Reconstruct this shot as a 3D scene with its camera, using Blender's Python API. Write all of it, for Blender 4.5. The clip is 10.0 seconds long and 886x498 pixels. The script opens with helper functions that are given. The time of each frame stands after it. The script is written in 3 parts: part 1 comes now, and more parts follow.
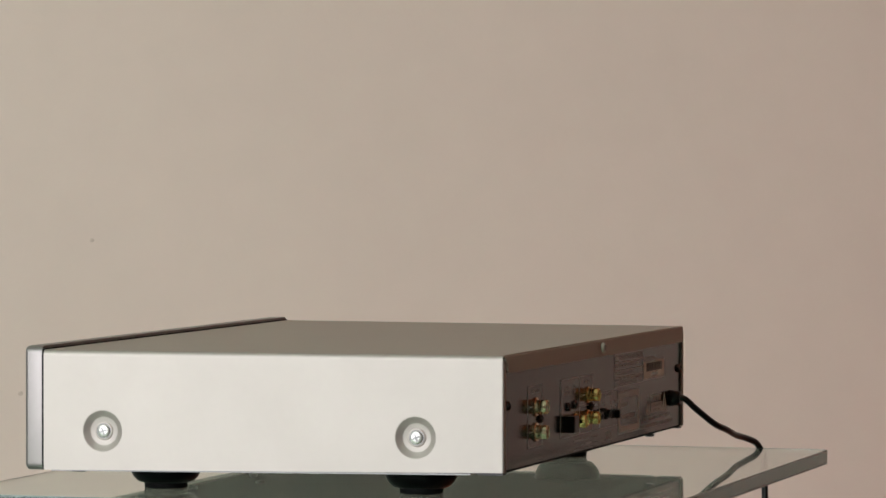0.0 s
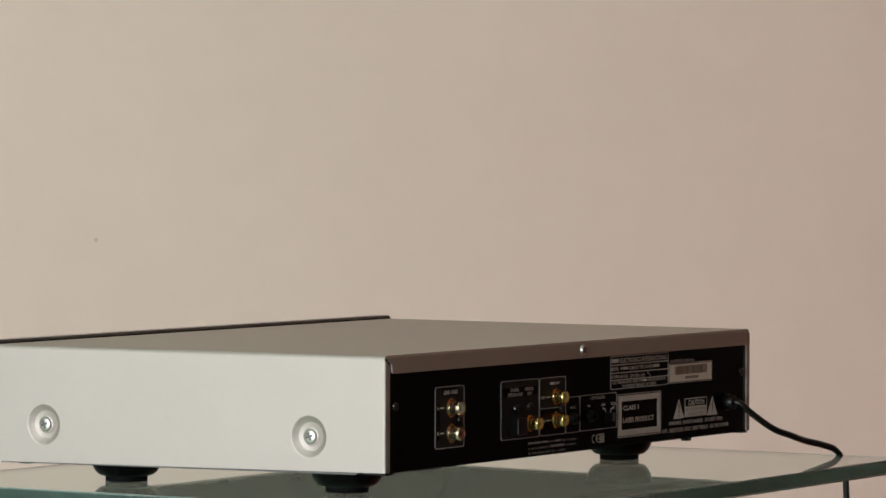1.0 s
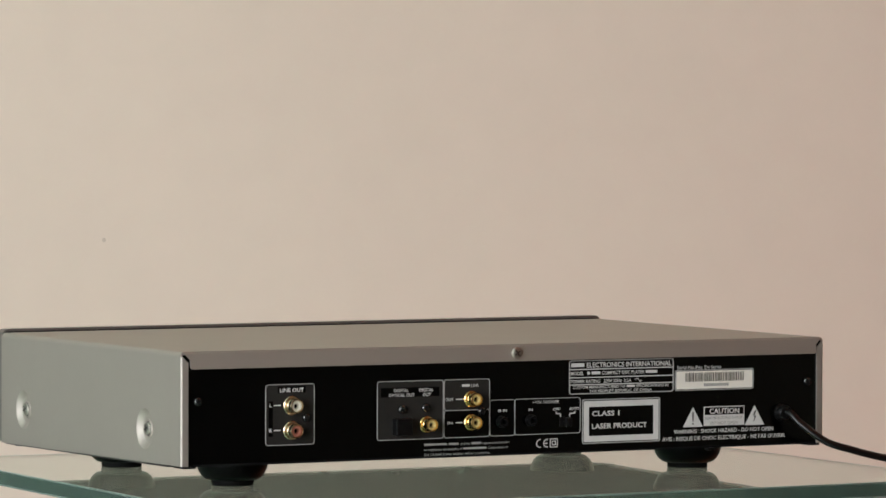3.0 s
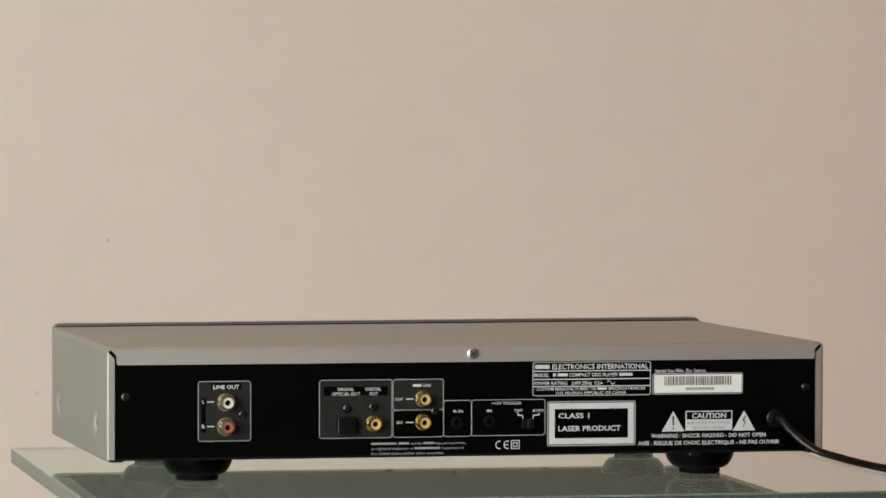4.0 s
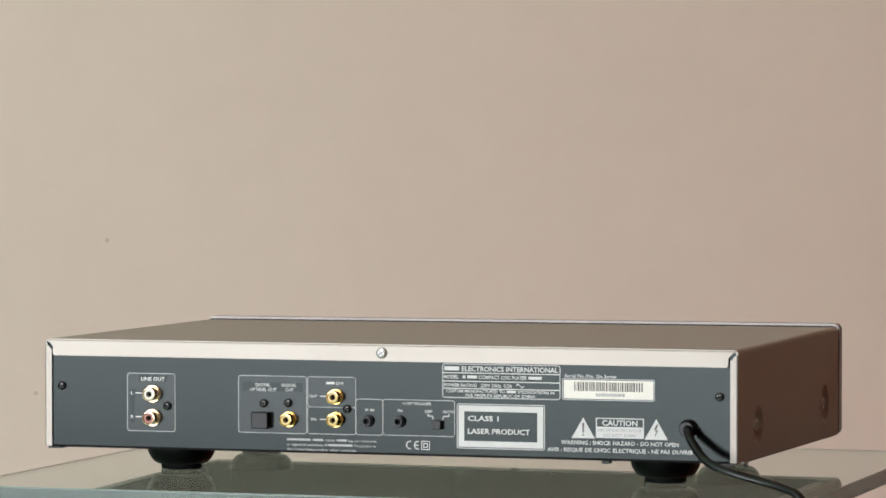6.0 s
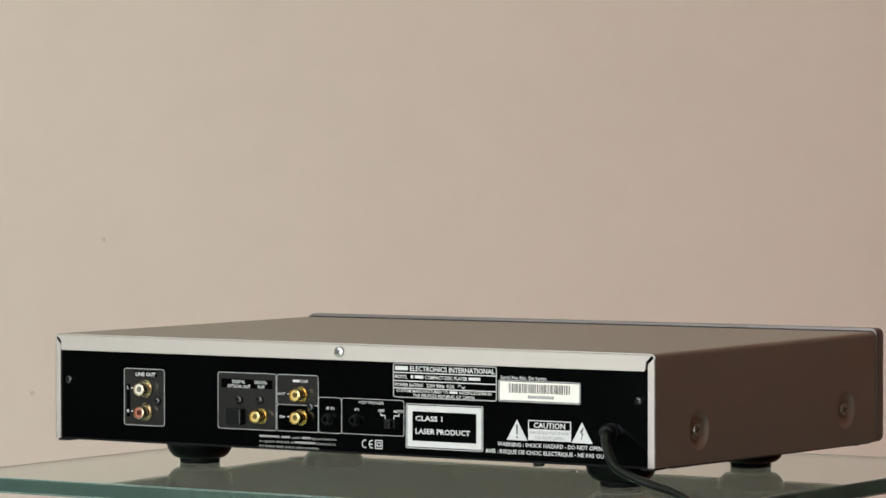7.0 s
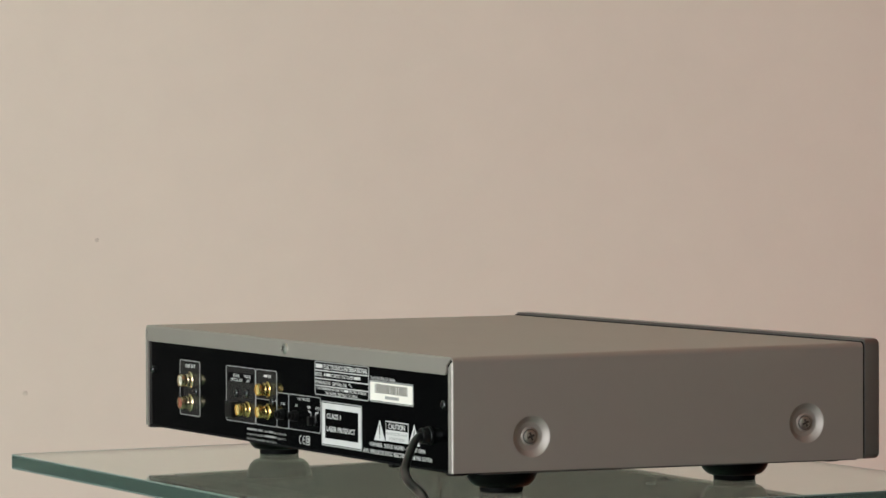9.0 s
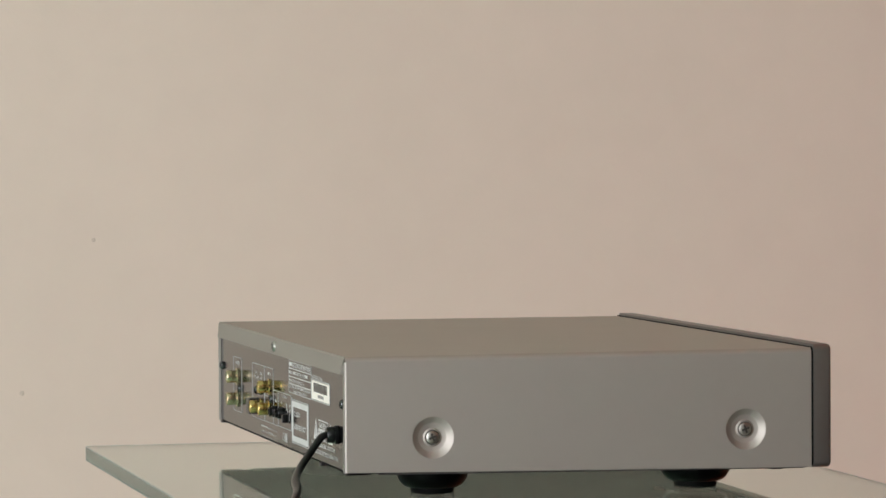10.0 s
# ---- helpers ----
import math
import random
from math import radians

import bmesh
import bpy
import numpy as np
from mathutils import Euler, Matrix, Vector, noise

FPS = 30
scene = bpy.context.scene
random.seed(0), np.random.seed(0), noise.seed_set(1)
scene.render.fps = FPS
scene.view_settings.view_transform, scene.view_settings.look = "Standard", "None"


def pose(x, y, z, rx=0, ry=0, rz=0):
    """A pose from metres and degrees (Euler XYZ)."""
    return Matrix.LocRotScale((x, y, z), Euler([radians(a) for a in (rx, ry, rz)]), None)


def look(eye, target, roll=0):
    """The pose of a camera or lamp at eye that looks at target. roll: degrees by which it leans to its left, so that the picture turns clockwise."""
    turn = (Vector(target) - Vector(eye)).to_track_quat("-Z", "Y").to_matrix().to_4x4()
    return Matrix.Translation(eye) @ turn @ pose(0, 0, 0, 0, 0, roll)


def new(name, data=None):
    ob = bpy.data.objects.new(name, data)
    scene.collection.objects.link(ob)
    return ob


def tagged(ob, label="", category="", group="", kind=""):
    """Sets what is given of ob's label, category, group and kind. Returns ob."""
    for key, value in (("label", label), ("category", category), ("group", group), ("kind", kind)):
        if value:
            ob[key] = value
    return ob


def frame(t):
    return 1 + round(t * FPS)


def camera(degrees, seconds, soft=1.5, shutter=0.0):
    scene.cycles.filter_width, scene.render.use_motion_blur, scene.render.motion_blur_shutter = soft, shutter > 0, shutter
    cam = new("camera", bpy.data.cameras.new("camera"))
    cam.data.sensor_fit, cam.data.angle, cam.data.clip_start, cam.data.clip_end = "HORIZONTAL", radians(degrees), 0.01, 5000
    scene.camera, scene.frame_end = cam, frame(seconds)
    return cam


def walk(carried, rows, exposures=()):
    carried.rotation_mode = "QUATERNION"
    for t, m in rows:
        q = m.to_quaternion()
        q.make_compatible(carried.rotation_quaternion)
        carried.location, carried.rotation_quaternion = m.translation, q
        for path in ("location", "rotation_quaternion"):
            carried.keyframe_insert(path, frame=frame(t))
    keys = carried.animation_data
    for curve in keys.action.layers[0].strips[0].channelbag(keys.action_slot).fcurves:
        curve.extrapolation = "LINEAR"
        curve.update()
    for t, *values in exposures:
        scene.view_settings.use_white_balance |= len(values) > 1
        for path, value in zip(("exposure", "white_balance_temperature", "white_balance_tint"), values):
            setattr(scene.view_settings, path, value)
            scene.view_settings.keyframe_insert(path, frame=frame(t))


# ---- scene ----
# The room is measured from the axis of the turning glass plate; z = 0 is the plate's upper face.
CAM_D, CAM_Z, CAM_TILT, CAM_ROLL = 2.5525, 0.2039, -1.4394, -0.2128
cam = camera(12.477, 10.0, soft=1.6)

# the camera creeps a little to the side and pans slowly: (seconds, metres, degrees past the axis)
DRIFT = [(0, -0.0130, 0.055), (0.5, -0.0128, 0.079), (1, -0.0125, 0.102), (1.5, -0.0119, 0.122), (2, -0.0114, 0.145), (2.5, -0.0107, 0.170),
         (4, -0.0080, 0.228), (4.5, -0.0075, 0.246), (5, -0.0070, 0.249), (5.5, -0.0065, 0.224), (7, -0.0060, 0.145), (7.5, -0.0058, 0.118),
         (8, -0.0057, 0.093), (8.5, -0.0055, 0.067), (9, -0.0053, 0.042), (9.5, -0.0052, 0.018), (10, -0.0051, -0.006)]


def cam_pose(s, pan):
    return pose(s, -CAM_D, CAM_Z, 90 + CAM_TILT, 0, pan + math.degrees(math.atan(s / CAM_D))) @ pose(0, 0, 0, 0, 0, CAM_ROLL)


EXPOSURES = [(0, -0.1), (1, 0.05), (2.5, 0.24), (4, 0.15), (5.5, 0.09), (7.5, 0.08), (10, 0.09)]
walk(cam, [(t, cam_pose(s, pan)) for t, s, pan in DRIFT], EXPOSURES)

# ---- light ----
world = bpy.data.worlds.new("world")
scene.world = world
world.use_nodes = True
wn = world.node_tree.nodes
sky = wn.new("ShaderNodeTexSky")
sky.sky_type, sky.sun_disc = "NISHITA", False
sky.sun_elevation, sky.sun_rotation = radians(40), radians(60)
world.node_tree.links.new(sky.outputs["Color"], wn["Background"].inputs["Color"])
wn["Background"].inputs["Strength"].default_value = 0.1

# daylight comes through one wide window opening in the wall behind the camera, to its left
WIN_Y, WIN_X0, WIN_X1, WIN_Z0, WIN_Z1 = -2.95, -3.95, -0.97, -0.35, 1.60
lamp = bpy.data.lights.new("window_light", "AREA")
lamp.shape, lamp.size, lamp.size_y = "RECTANGLE", WIN_X1 - WIN_X0, WIN_Z1 - WIN_Z0
lamp.energy, lamp.color = 150, (0.922, 0.932, 0.992)
lamp_ob = new("window_light", lamp)
WIN_C = ((WIN_X0 + WIN_X1) / 2, WIN_Y - 0.06, (WIN_Z0 + WIN_Z1) / 2)
lamp_ob.matrix_basis = look(WIN_C, (WIN_C[0], 5, WIN_C[2]))


# ---- materials ----
def material(name, colour, rough=0.5, metal=0.0, spec=0.5, vary=0.0, scale=8.0, rough_vary=0.0, bump=0.0, bump_scale=400.0,
             stretch=(1, 1, 1), coat=0.0, tint=(1, 1, 1)):
    """A principled material whose colour and gloss vary at a large and a small scale, with fine relief."""
    m = bpy.data.materials.new(name)
    m.use_nodes = True
    nt = m.node_tree
    b = nt.nodes["Principled BSDF"]
    b.inputs["Metallic"].default_value = metal
    b.inputs["Specular IOR Level"].default_value = spec
    b.inputs["Roughness"].default_value = rough
    b.inputs["Base Color"].default_value = (*colour, 1)
    b.inputs["Specular Tint"].default_value = (*tint, 1)
    b.inputs["Coat Weight"].default_value = coat
    tc = nt.nodes.new("ShaderNodeTexCoord")
    mp = nt.nodes.new("ShaderNodeMapping")
    mp.inputs["Scale"].default_value = stretch
    nt.links.new(tc.outputs["Object"], mp.inputs["Vector"])

    def tex(s, detail=4.0):
        n = nt.nodes.new("ShaderNodeTexNoise")
        n.inputs["Scale"].default_value, n.inputs["Detail"].default_value = s, detail
        nt.links.new(mp.outputs["Vector"], n.inputs["Vector"])
        return n.outputs["Fac"]

    def spread(fac, lo, hi):
        n = nt.nodes.new("ShaderNodeMapRange")
        n.inputs["From Min"].default_value, n.inputs["From Max"].default_value = 0.3, 0.7
        n.inputs["To Min"].default_value, n.inputs["To Max"].default_value = lo, hi
        nt.links.new(fac, n.inputs["Value"])
        return n.outputs["Result"]

    if vary:
        a, c = spread(tex(scale), 1 - vary, 1 + vary), spread(tex(scale * 13), 1 - vary * 0.5, 1 + vary * 0.5)
        mul = nt.nodes.new("ShaderNodeMath")
        mul.operation = "MULTIPLY"
        nt.links.new(a, mul.inputs[0]), nt.links.new(c, mul.inputs[1])
        vm = nt.nodes.new("ShaderNodeVectorMath")
        vm.operation = "SCALE"
        vm.inputs[0].default_value = colour
        nt.links.new(mul.outputs[0], vm.inputs["Scale"])
        nt.links.new(vm.outputs[0], b.inputs["Base Color"])
    if rough_vary:
        nt.links.new(spread(tex(scale * 3), rough - rough_vary, rough + rough_vary), b.inputs["Roughness"])
    if bump:
        bn = nt.nodes.new("ShaderNodeBump")
        bn.inputs["Strength"].default_value, bn.inputs["Distance"].default_value = bump, 0.001
        nt.links.new(tex(bump_scale, 2.0), bn.inputs["Height"])
        nt.links.new(bn.outputs["Normal"], b.inputs["Normal"])
    return m


M_WALL = material("wall_paint", (0.82, 0.672, 0.575), 0.85, vary=0.025, scale=1.6, bump=0.12, bump_scale=180, spec=0.3)
M_SIDEWALL = material("side_wall_paint", (0.62, 0.60, 0.57), 0.85, vary=0.03, scale=1.5, spec=0.3)
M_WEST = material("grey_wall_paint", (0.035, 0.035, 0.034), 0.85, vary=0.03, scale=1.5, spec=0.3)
M_WALL_REFLECTOR = material("wall_reflector", (0.62, 0.50, 0.40), 0.85, vary=0.03, scale=1.5, spec=0.3)
M_EAST = material("brown_wall_paint", (0.080, 0.056, 0.046), 0.85, vary=0.05, scale=1.5, spec=0.3)
# green is put into this unseen floor to tint its bounce light
M_FLOOR_GREEN_BOUNCE = material("floor_green_bounce", (0.46, 0.585, 0.455), 0.5, vary=0.1, scale=3)
M_FLOOR_WARM_BOUNCE = material("floor_warm_bounce", (0.86, 0.20, 0.10), 0.6, vary=0.1, scale=3)
M_CEIL_GREEN_BOUNCE = material("ceiling_green_bounce", (0.74, 0.86, 0.75), 0.9, vary=0.02)
M_CEIL_WARM_BOUNCE = material("ceiling_warm_bounce", (0.78, 0.27, 0.15), 0.6, vary=0.1, scale=2, stretch=(8, 1, 1))
M_FLOOR_LOW_BOUNCE = material("floor_low_bounce", (0.10, 0.075, 0.06), 0.5, vary=0.12, scale=2, stretch=(8, 1, 1))
M_SILVER = material("silver_paint", (0.535, 0.485, 0.440), 0.63, 0.94, tint=(0.80, 0.76, 0.72), vary=0.012, scale=14, rough_vary=0.008, bump=0.05, bump_scale=2500)
M_FRONT = material("front_panel_paint", (0.29, 0.265, 0.25), 0.45, 0.85, vary=0.03, scale=20, bump=0.04, bump_scale=2500)
M_BLACK = material("black_satin_paint", (0.0008, 0.0008, 0.0009), 0.12, 0.0, 0.22, tint=(0.86, 1.0, 0.97), vary=0.1, scale=25, rough_vary=0.01, bump=0.03, bump_scale=2200)
M_PLATE = material("dark_grey_print", (0.026, 0.024, 0.022), 0.17, 0.0, 0.25, tint=(0.86, 1.0, 1.0), vary=0.08, scale=60)
M_GAP = material("seam_black", (0.005, 0.005, 0.005), 0.7, spec=0.15)
M_RUBBER = material("black_rubber", (0.005, 0.005, 0.005), 0.62, spec=0.15, vary=0.15, scale=50, bump=0.1, bump_scale=1500)
M_FOOT = material("black_foot_plastic", (0.002, 0.002, 0.002), 0.38, spec=0.14, vary=0.12, scale=60, bump=0.05, bump_scale=1800)
M_PLASTIC = material("black_plastic", (0.004, 0.004, 0.004), 0.3, spec=0.3, vary=0.12, scale=80)
M_CORD = material("cord_rubber", (0.004, 0.004, 0.0038), 0.3, spec=0.4, vary=0.15, scale=60, bump=0.06, bump_scale=900)
M_WHITE = material("white_print", (0.70, 0.68, 0.65), 0.5, vary=0.05, scale=120)
M_LINE = material("grey_line_print", (0.46, 0.45, 0.43), 0.3, vary=0.05, scale=120)
M_PAPER = material("paper_label", (0.93, 0.87, 0.78), 0.6, vary=0.03, scale=90)
M_INK = material("label_ink", (0.085, 0.072, 0.06), 0.6, vary=0.08, scale=200)
M_GREYINK = material("grey_ink", (0.36, 0.35, 0.33), 0.25, vary=0.08, scale=200)
M_GOLD = material("gold_plating", (0.74, 0.52, 0.20), 0.16, 1.0, vary=0.04, scale=200)
M_NICKEL = material("pale_gold_plating", (0.66, 0.54, 0.36), 0.2, 1.0, vary=0.04, scale=200)
M_STEEL = material("zinc_screw", (0.66, 0.64, 0.60), 0.36, 1.0, vary=0.08, scale=300)
M_DSCREW = material("black_screw", (0.09, 0.09, 0.09), 0.22, 0.9, vary=0.1, scale=300)
M_RECESS = material("screw_recess", (0.16, 0.155, 0.15), 0.4, 0.9, vary=0.1, scale=300)
M_RED = material("red_plastic", (0.42, 0.15, 0.10), 0.35, vary=0.05, scale=200)
M_IVORY = material("ivory_plastic", (0.78, 0.74, 0.62), 0.35, vary=0.04, scale=200)
M_YELLOW = material("amber_plastic", (0.76, 0.58, 0.22), 0.35, vary=0.05, scale=200)
M_SCUFF = material("wall_scuff", (0.72, 0.585, 0.495), 0.9, vary=0.1, scale=100)


def glass_material(name, colour, ior=1.52, rough=0.012, clear=1.0):
    m = bpy.data.materials.new(name)
    m.use_nodes = True
    b = m.node_tree.nodes["Principled BSDF"]
    b.inputs["Base Color"].default_value = (*colour, 1)
    b.inputs["Transmission Weight"].default_value = clear
    b.inputs["Roughness"].default_value = rough
    b.inputs["IOR"].default_value = ior
    return m


M_GLASS = glass_material("greenish_float_glass", (0.68, 0.85, 0.785))
M_EDGE = glass_material("green_glass_edge", (0.12, 0.21, 0.172), rough=0.25, clear=0.65)
M_ARRIS = material("ground_glass_arris", (0.58, 0.66, 0.61), 0.4, vary=0.08, scale=60)
M_POST = glass_material("clear_acrylic", (0.99, 0.99, 0.99), 1.15)


# ---- building helpers ----
def part(name, bm, mat, parent=None, label="", smooth=False):
    """Link a bmesh as one mesh object under a thing or a part."""
    bmesh.ops.recalc_face_normals(bm, faces=bm.faces)
    me = bpy.data.meshes.new(name)
    bm.to_mesh(me)
    bm.free()
    me.materials.append(mat)
    for p in me.polygons:
        p.use_smooth = smooth
    if smooth:
        me.set_sharp_from_angle(angle=radians(38))
    ob = new(name, me)
    if parent:
        ob.parent = parent
    return tagged(ob, label)


def box(bm, x0, x1, y0, y1, z0, z1, bevel=0.0, seg=2):
    vs = bmesh.ops.create_cube(bm, size=1.0)["verts"]
    bmesh.ops.scale(bm, vec=(x1 - x0, y1 - y0, z1 - z0), verts=vs)
    bmesh.ops.translate(bm, vec=((x0 + x1) / 2, (y0 + y1) / 2, (z0 + z1) / 2), verts=vs)
    if bevel:
        es = list({e for v in vs for e in v.link_edges})
        bmesh.ops.bevel(bm, geom=es, offset=bevel, segments=seg, affect="EDGES", profile=0.5)
    return bm


def boxes(*rows, bevel=0.0):
    bm = bmesh.new()
    for r in rows:
        box(bm, *r, bevel=bevel)
    return bm


def lathe(profile, place, axis, n=40, bm=None):
    """Turn (radius, height) pairs round an axis that starts at place and points along axis."""
    bm = bm or bmesh.new()
    turn = Vector(axis).to_track_quat("Z", "Y").to_matrix()
    rings = []
    for r, h in profile:
        if r < 1e-6:
            rings.append([bm.verts.new(Vector(place) + turn @ Vector((0, 0, h)))])
        else:
            rings.append([bm.verts.new(Vector(place) + turn @ Vector((r * math.cos(2 * math.pi * k / n), r * math.sin(2 * math.pi * k / n), h)))
                          for k in range(n)])
    for a, b in zip(rings, rings[1:]):
        for k in range(n):
            q = [a[k % len(a)], a[(k + 1) % len(a)], b[(k + 1) % len(b)], b[k % len(b)]]
            q = list(dict.fromkeys(q))
            if len(q) > 2:
                bm.faces.new(q)
    return bm


def outline(pts, y0, y1, bm=None):
    """A plate in the x-z plane from y0 to y1, its outline given by (x, z) pairs."""
    bm = bm or bmesh.new()
    f = bm.faces.new([bm.verts.new((x, y0, z)) for x, z in pts])
    ext = bmesh.ops.extrude_face_region(bm, geom=[f])["geom"]
    bmesh.ops.translate(bm, vec=(0, y1 - y0, 0), verts=[g for g in ext if isinstance(g, bmesh.types.BMVert)])
    return bm


def rounded(x0, x1, z0, z1, r, n=5):
    pts = []
    for cx, cz, a0 in ((x1 - r, z1 - r, 0), (x0 + r, z1 - r, 90), (x0 + r, z0 + r, 180), (x1 - r, z0 + r, 270)):
        for k in range(n + 1):
            a = radians(a0 + 90 * k / n)
            pts.append((cx + r * math.cos(a), cz + r * math.sin(a)))
    return pts


def ring_plate(outer, inner, y0, y1, bm=None):
    """A closed line of print or a frame between two outlines with the same count of points."""
    bm = bm or bmesh.new()
    rows = [[bm.verts.new((x, y, z)) for x, z in o] for o, y in ((outer, y0), (inner, y0), (inner, y1), (outer, y1))]
    n = len(outer)
    for a, b in zip(rows, rows[1:] + rows[:1]):
        for k in range(n):
            bm.faces.new([a[k], a[(k + 1) % n], b[(k + 1) % n], b[k]])
    return bm


def line_frame(x0, x1, z0, z1, w, r, y0, y1, bm=None):
    return ring_plate(rounded(x0, x1, z0, z1, r), rounded(x0 + w, x1 - w, z0 + w, z1 - w, max(r - w, 1e-4)), y0, y1, bm)


def tube(points, radius, n=14, flat=1.0):
    """A smooth cord through points."""
    P = [Vector(p) for p in points]
    path = []
    for i in range(len(P) - 1):
        a, b, c, d = P[max(i - 1, 0)], P[i], P[i + 1], P[min(i + 2, len(P) - 1)]
        for k in range(8):
            t = k / 8
            path.append(0.5 * (2 * b + (c - a) * t + (2 * a - 5 * b + 4 * c - d) * t * t + (3 * b - a - 3 * c + d) * t ** 3))
    path.append(P[-1])
    bm = bmesh.new()
    rings, side = [], Vector((1, 0, 0))
    for i, p in enumerate(path):
        way = (path[min(i + 1, len(path) - 1)] - path[max(i - 1, 0)]).normalized()
        side = (side - way * side.dot(way)).normalized()
        up = way.cross(side)
        rings.append([bm.verts.new(p + radius * (math.cos(2 * math.pi * k / n) * side + flat * math.sin(2 * math.pi * k / n) * up)) for k in range(n)])
    for a, b in zip(rings, rings[1:]):
        for k in range(n):
            bm.faces.new([a[k], a[(k + 1) % n], b[(k + 1) % n], b[k]])
    bm.faces.new(rings[0][::-1]), bm.faces.new(rings[-1])
    return bm


def lettering(text, x0, x1, z0, z1, y, mat, parent, bold=0.0, name="lettering"):
    """Printed words in the built-in font, fitted between x0 and x1, capitals from z0 to z1. Runs of | become plain bars of that length."""
    cu = bpy.data.curves.new("print", "FONT")
    cu.body, cu.size, cu.offset = text.replace("|", "N"), 1.0, bold
    cu.resolution_u = 2
    tmp = new("print", cu)
    bpy.context.view_layer.update()
    me = bpy.data.meshes.new_from_object(tmp.evaluated_get(bpy.context.evaluated_depsgraph_get()))
    bpy.data.objects.remove(tmp)
    bpy.data.curves.remove(cu)
    xs = [v.co.x for v in me.vertices]
    lo, hi, cap = min(xs), max(xs), 0.729
    sx, sz = (x1 - x0) / (hi - lo), (z1 - z0) / cap
    bm = bmesh.new()
    bm.from_mesh(me)
    bpy.data.meshes.remove(me)
    if "|" in text:
        # find the letters by their islands, in reading order, and swap the marked ones for bars
        chars = [c for c in text if c != " "]
        seen, islands = set(), []
        for v in bm.verts:
            if v in seen:
                continue
            stack, isl = [v], []
            seen.add(v)
            while stack:
                w = stack.pop()
                isl.append(w)
                for e in w.link_edges:
                    o = e.other_vert(w)
                    if o not in seen:
                        seen.add(o)
                        stack.append(o)
            islands.append(isl)
        spans = sorted(((min(v.co.x for v in i), max(v.co.x for v in i), i) for i in islands), key=lambda s: s[0])
        merged = []
        for a, b, i in spans:
            if merged and merged[-1][1] - a > 0.5 * min(b - a, merged[-1][1] - merged[-1][0]):
                merged[-1] = (merged[-1][0], max(b, merged[-1][1]), merged[-1][2] + i)
            else:
                merged.append((a, b, i))
        gone, k = [], 0
        while k < min(len(chars), len(merged)):
            if chars[k] == "|":
                j = k
                while j + 1 < min(len(chars), len(merged)) and chars[j + 1] == "|" and merged[j + 1][0] - merged[j][1] < 0.16:
                    j += 1
                gone += [v for m in merged[k:j + 1] for v in m[2]]
                a, b = merged[k][0], merged[j][1]
                bm.faces.new([bm.verts.new((p, q, 0)) for p, q in ((a, 0.08), (b, 0.08), (b, 0.65), (a, 0.65))])
                k = j + 1
            else:
                k += 1
        bmesh.ops.delete(bm, geom=gone, context="VERTS")
    for v in bm.verts:
        v.co = Vector((x0 + (v.co.x - lo) * sx, y, z0 + v.co.y * sz))
    return part(name, bm, mat, parent)


# ---- the room ----
def setting(name, bm, mat, label, cat="wall"):
    return tagged(part(name, bm, mat), label, cat, kind="structure")


WALL_Y = 2.20
RX0, RX1, RY0, RZ0, RZ1 = -5.0, 3.3, WIN_Y, -0.80, 1.95
setting("wall_north", boxes((-2.30, RX1, WALL_Y, WALL_Y + 0.12, RZ0, RZ1)), M_WALL, "smooth beige painted wall behind the glass plate")
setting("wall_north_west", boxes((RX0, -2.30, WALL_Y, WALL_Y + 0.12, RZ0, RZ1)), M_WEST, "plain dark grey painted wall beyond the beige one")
setting("wall_south", boxes((RX0, WIN_X0, RY0 - 0.12, RY0, RZ0, RZ1), (WIN_X1, RX1, RY0 - 0.12, RY0, RZ0, RZ1),
                            (WIN_X0, WIN_X1, RY0 - 0.12, RY0, RZ0, WIN_Z0), (WIN_X0, WIN_X1, RY0 - 0.12, RY0, WIN_Z1, RZ1)),
        M_SIDEWALL, "plain pale wall with a wide window opening")
setting("wall_east", boxes((RX1, RX1 + 0.12, -0.7, WALL_Y + 0.12, RZ0, RZ1)), M_EAST, "plain brown painted wall")
# unseen end of the east wall, made lighter to brighten the silver side
setting("wall_south_east", boxes((RX1, RX1 + 0.12, RY0 - 0.12, -0.7, RZ0, RZ1)), M_WALL_REFLECTOR, "unseen wall part coloured light to brighten the casing's side")
setting("wall_west", boxes((RX0 - 0.12, RX0, RY0 - 0.12, WALL_Y + 0.12, RZ0, RZ1)), M_WEST, "plain dark grey painted wall")
# out of view; its green tint colours the light on the wall's left
setting("floor", boxes((RX0 - 0.12, 0.25, RY0 - 0.12, WALL_Y + 0.12, RZ0 - 0.1, RZ0)), M_FLOOR_GREEN_BOUNCE, "unseen floor tinted green to bounce green light onto the wall", "floor")
# added red floor part, a warm reflector for the wall's right side
setting("floor_east", boxes((0.25, RX1 + 0.12, 0.30, WALL_Y + 0.12, RZ0 - 0.1, RZ0)), M_FLOOR_WARM_BOUNCE, "unseen floor part coloured red to bounce warm light onto the wall", "floor")
# added dark floor part that holds back bounce light from the right
setting("floor_south_east", boxes((0.25, RX1 + 0.12, RY0 - 0.12, 0.30, RZ0 - 0.1, RZ0)), M_FLOOR_LOW_BOUNCE, "unseen floor part kept dark to cut the bounce from the right", "floor")
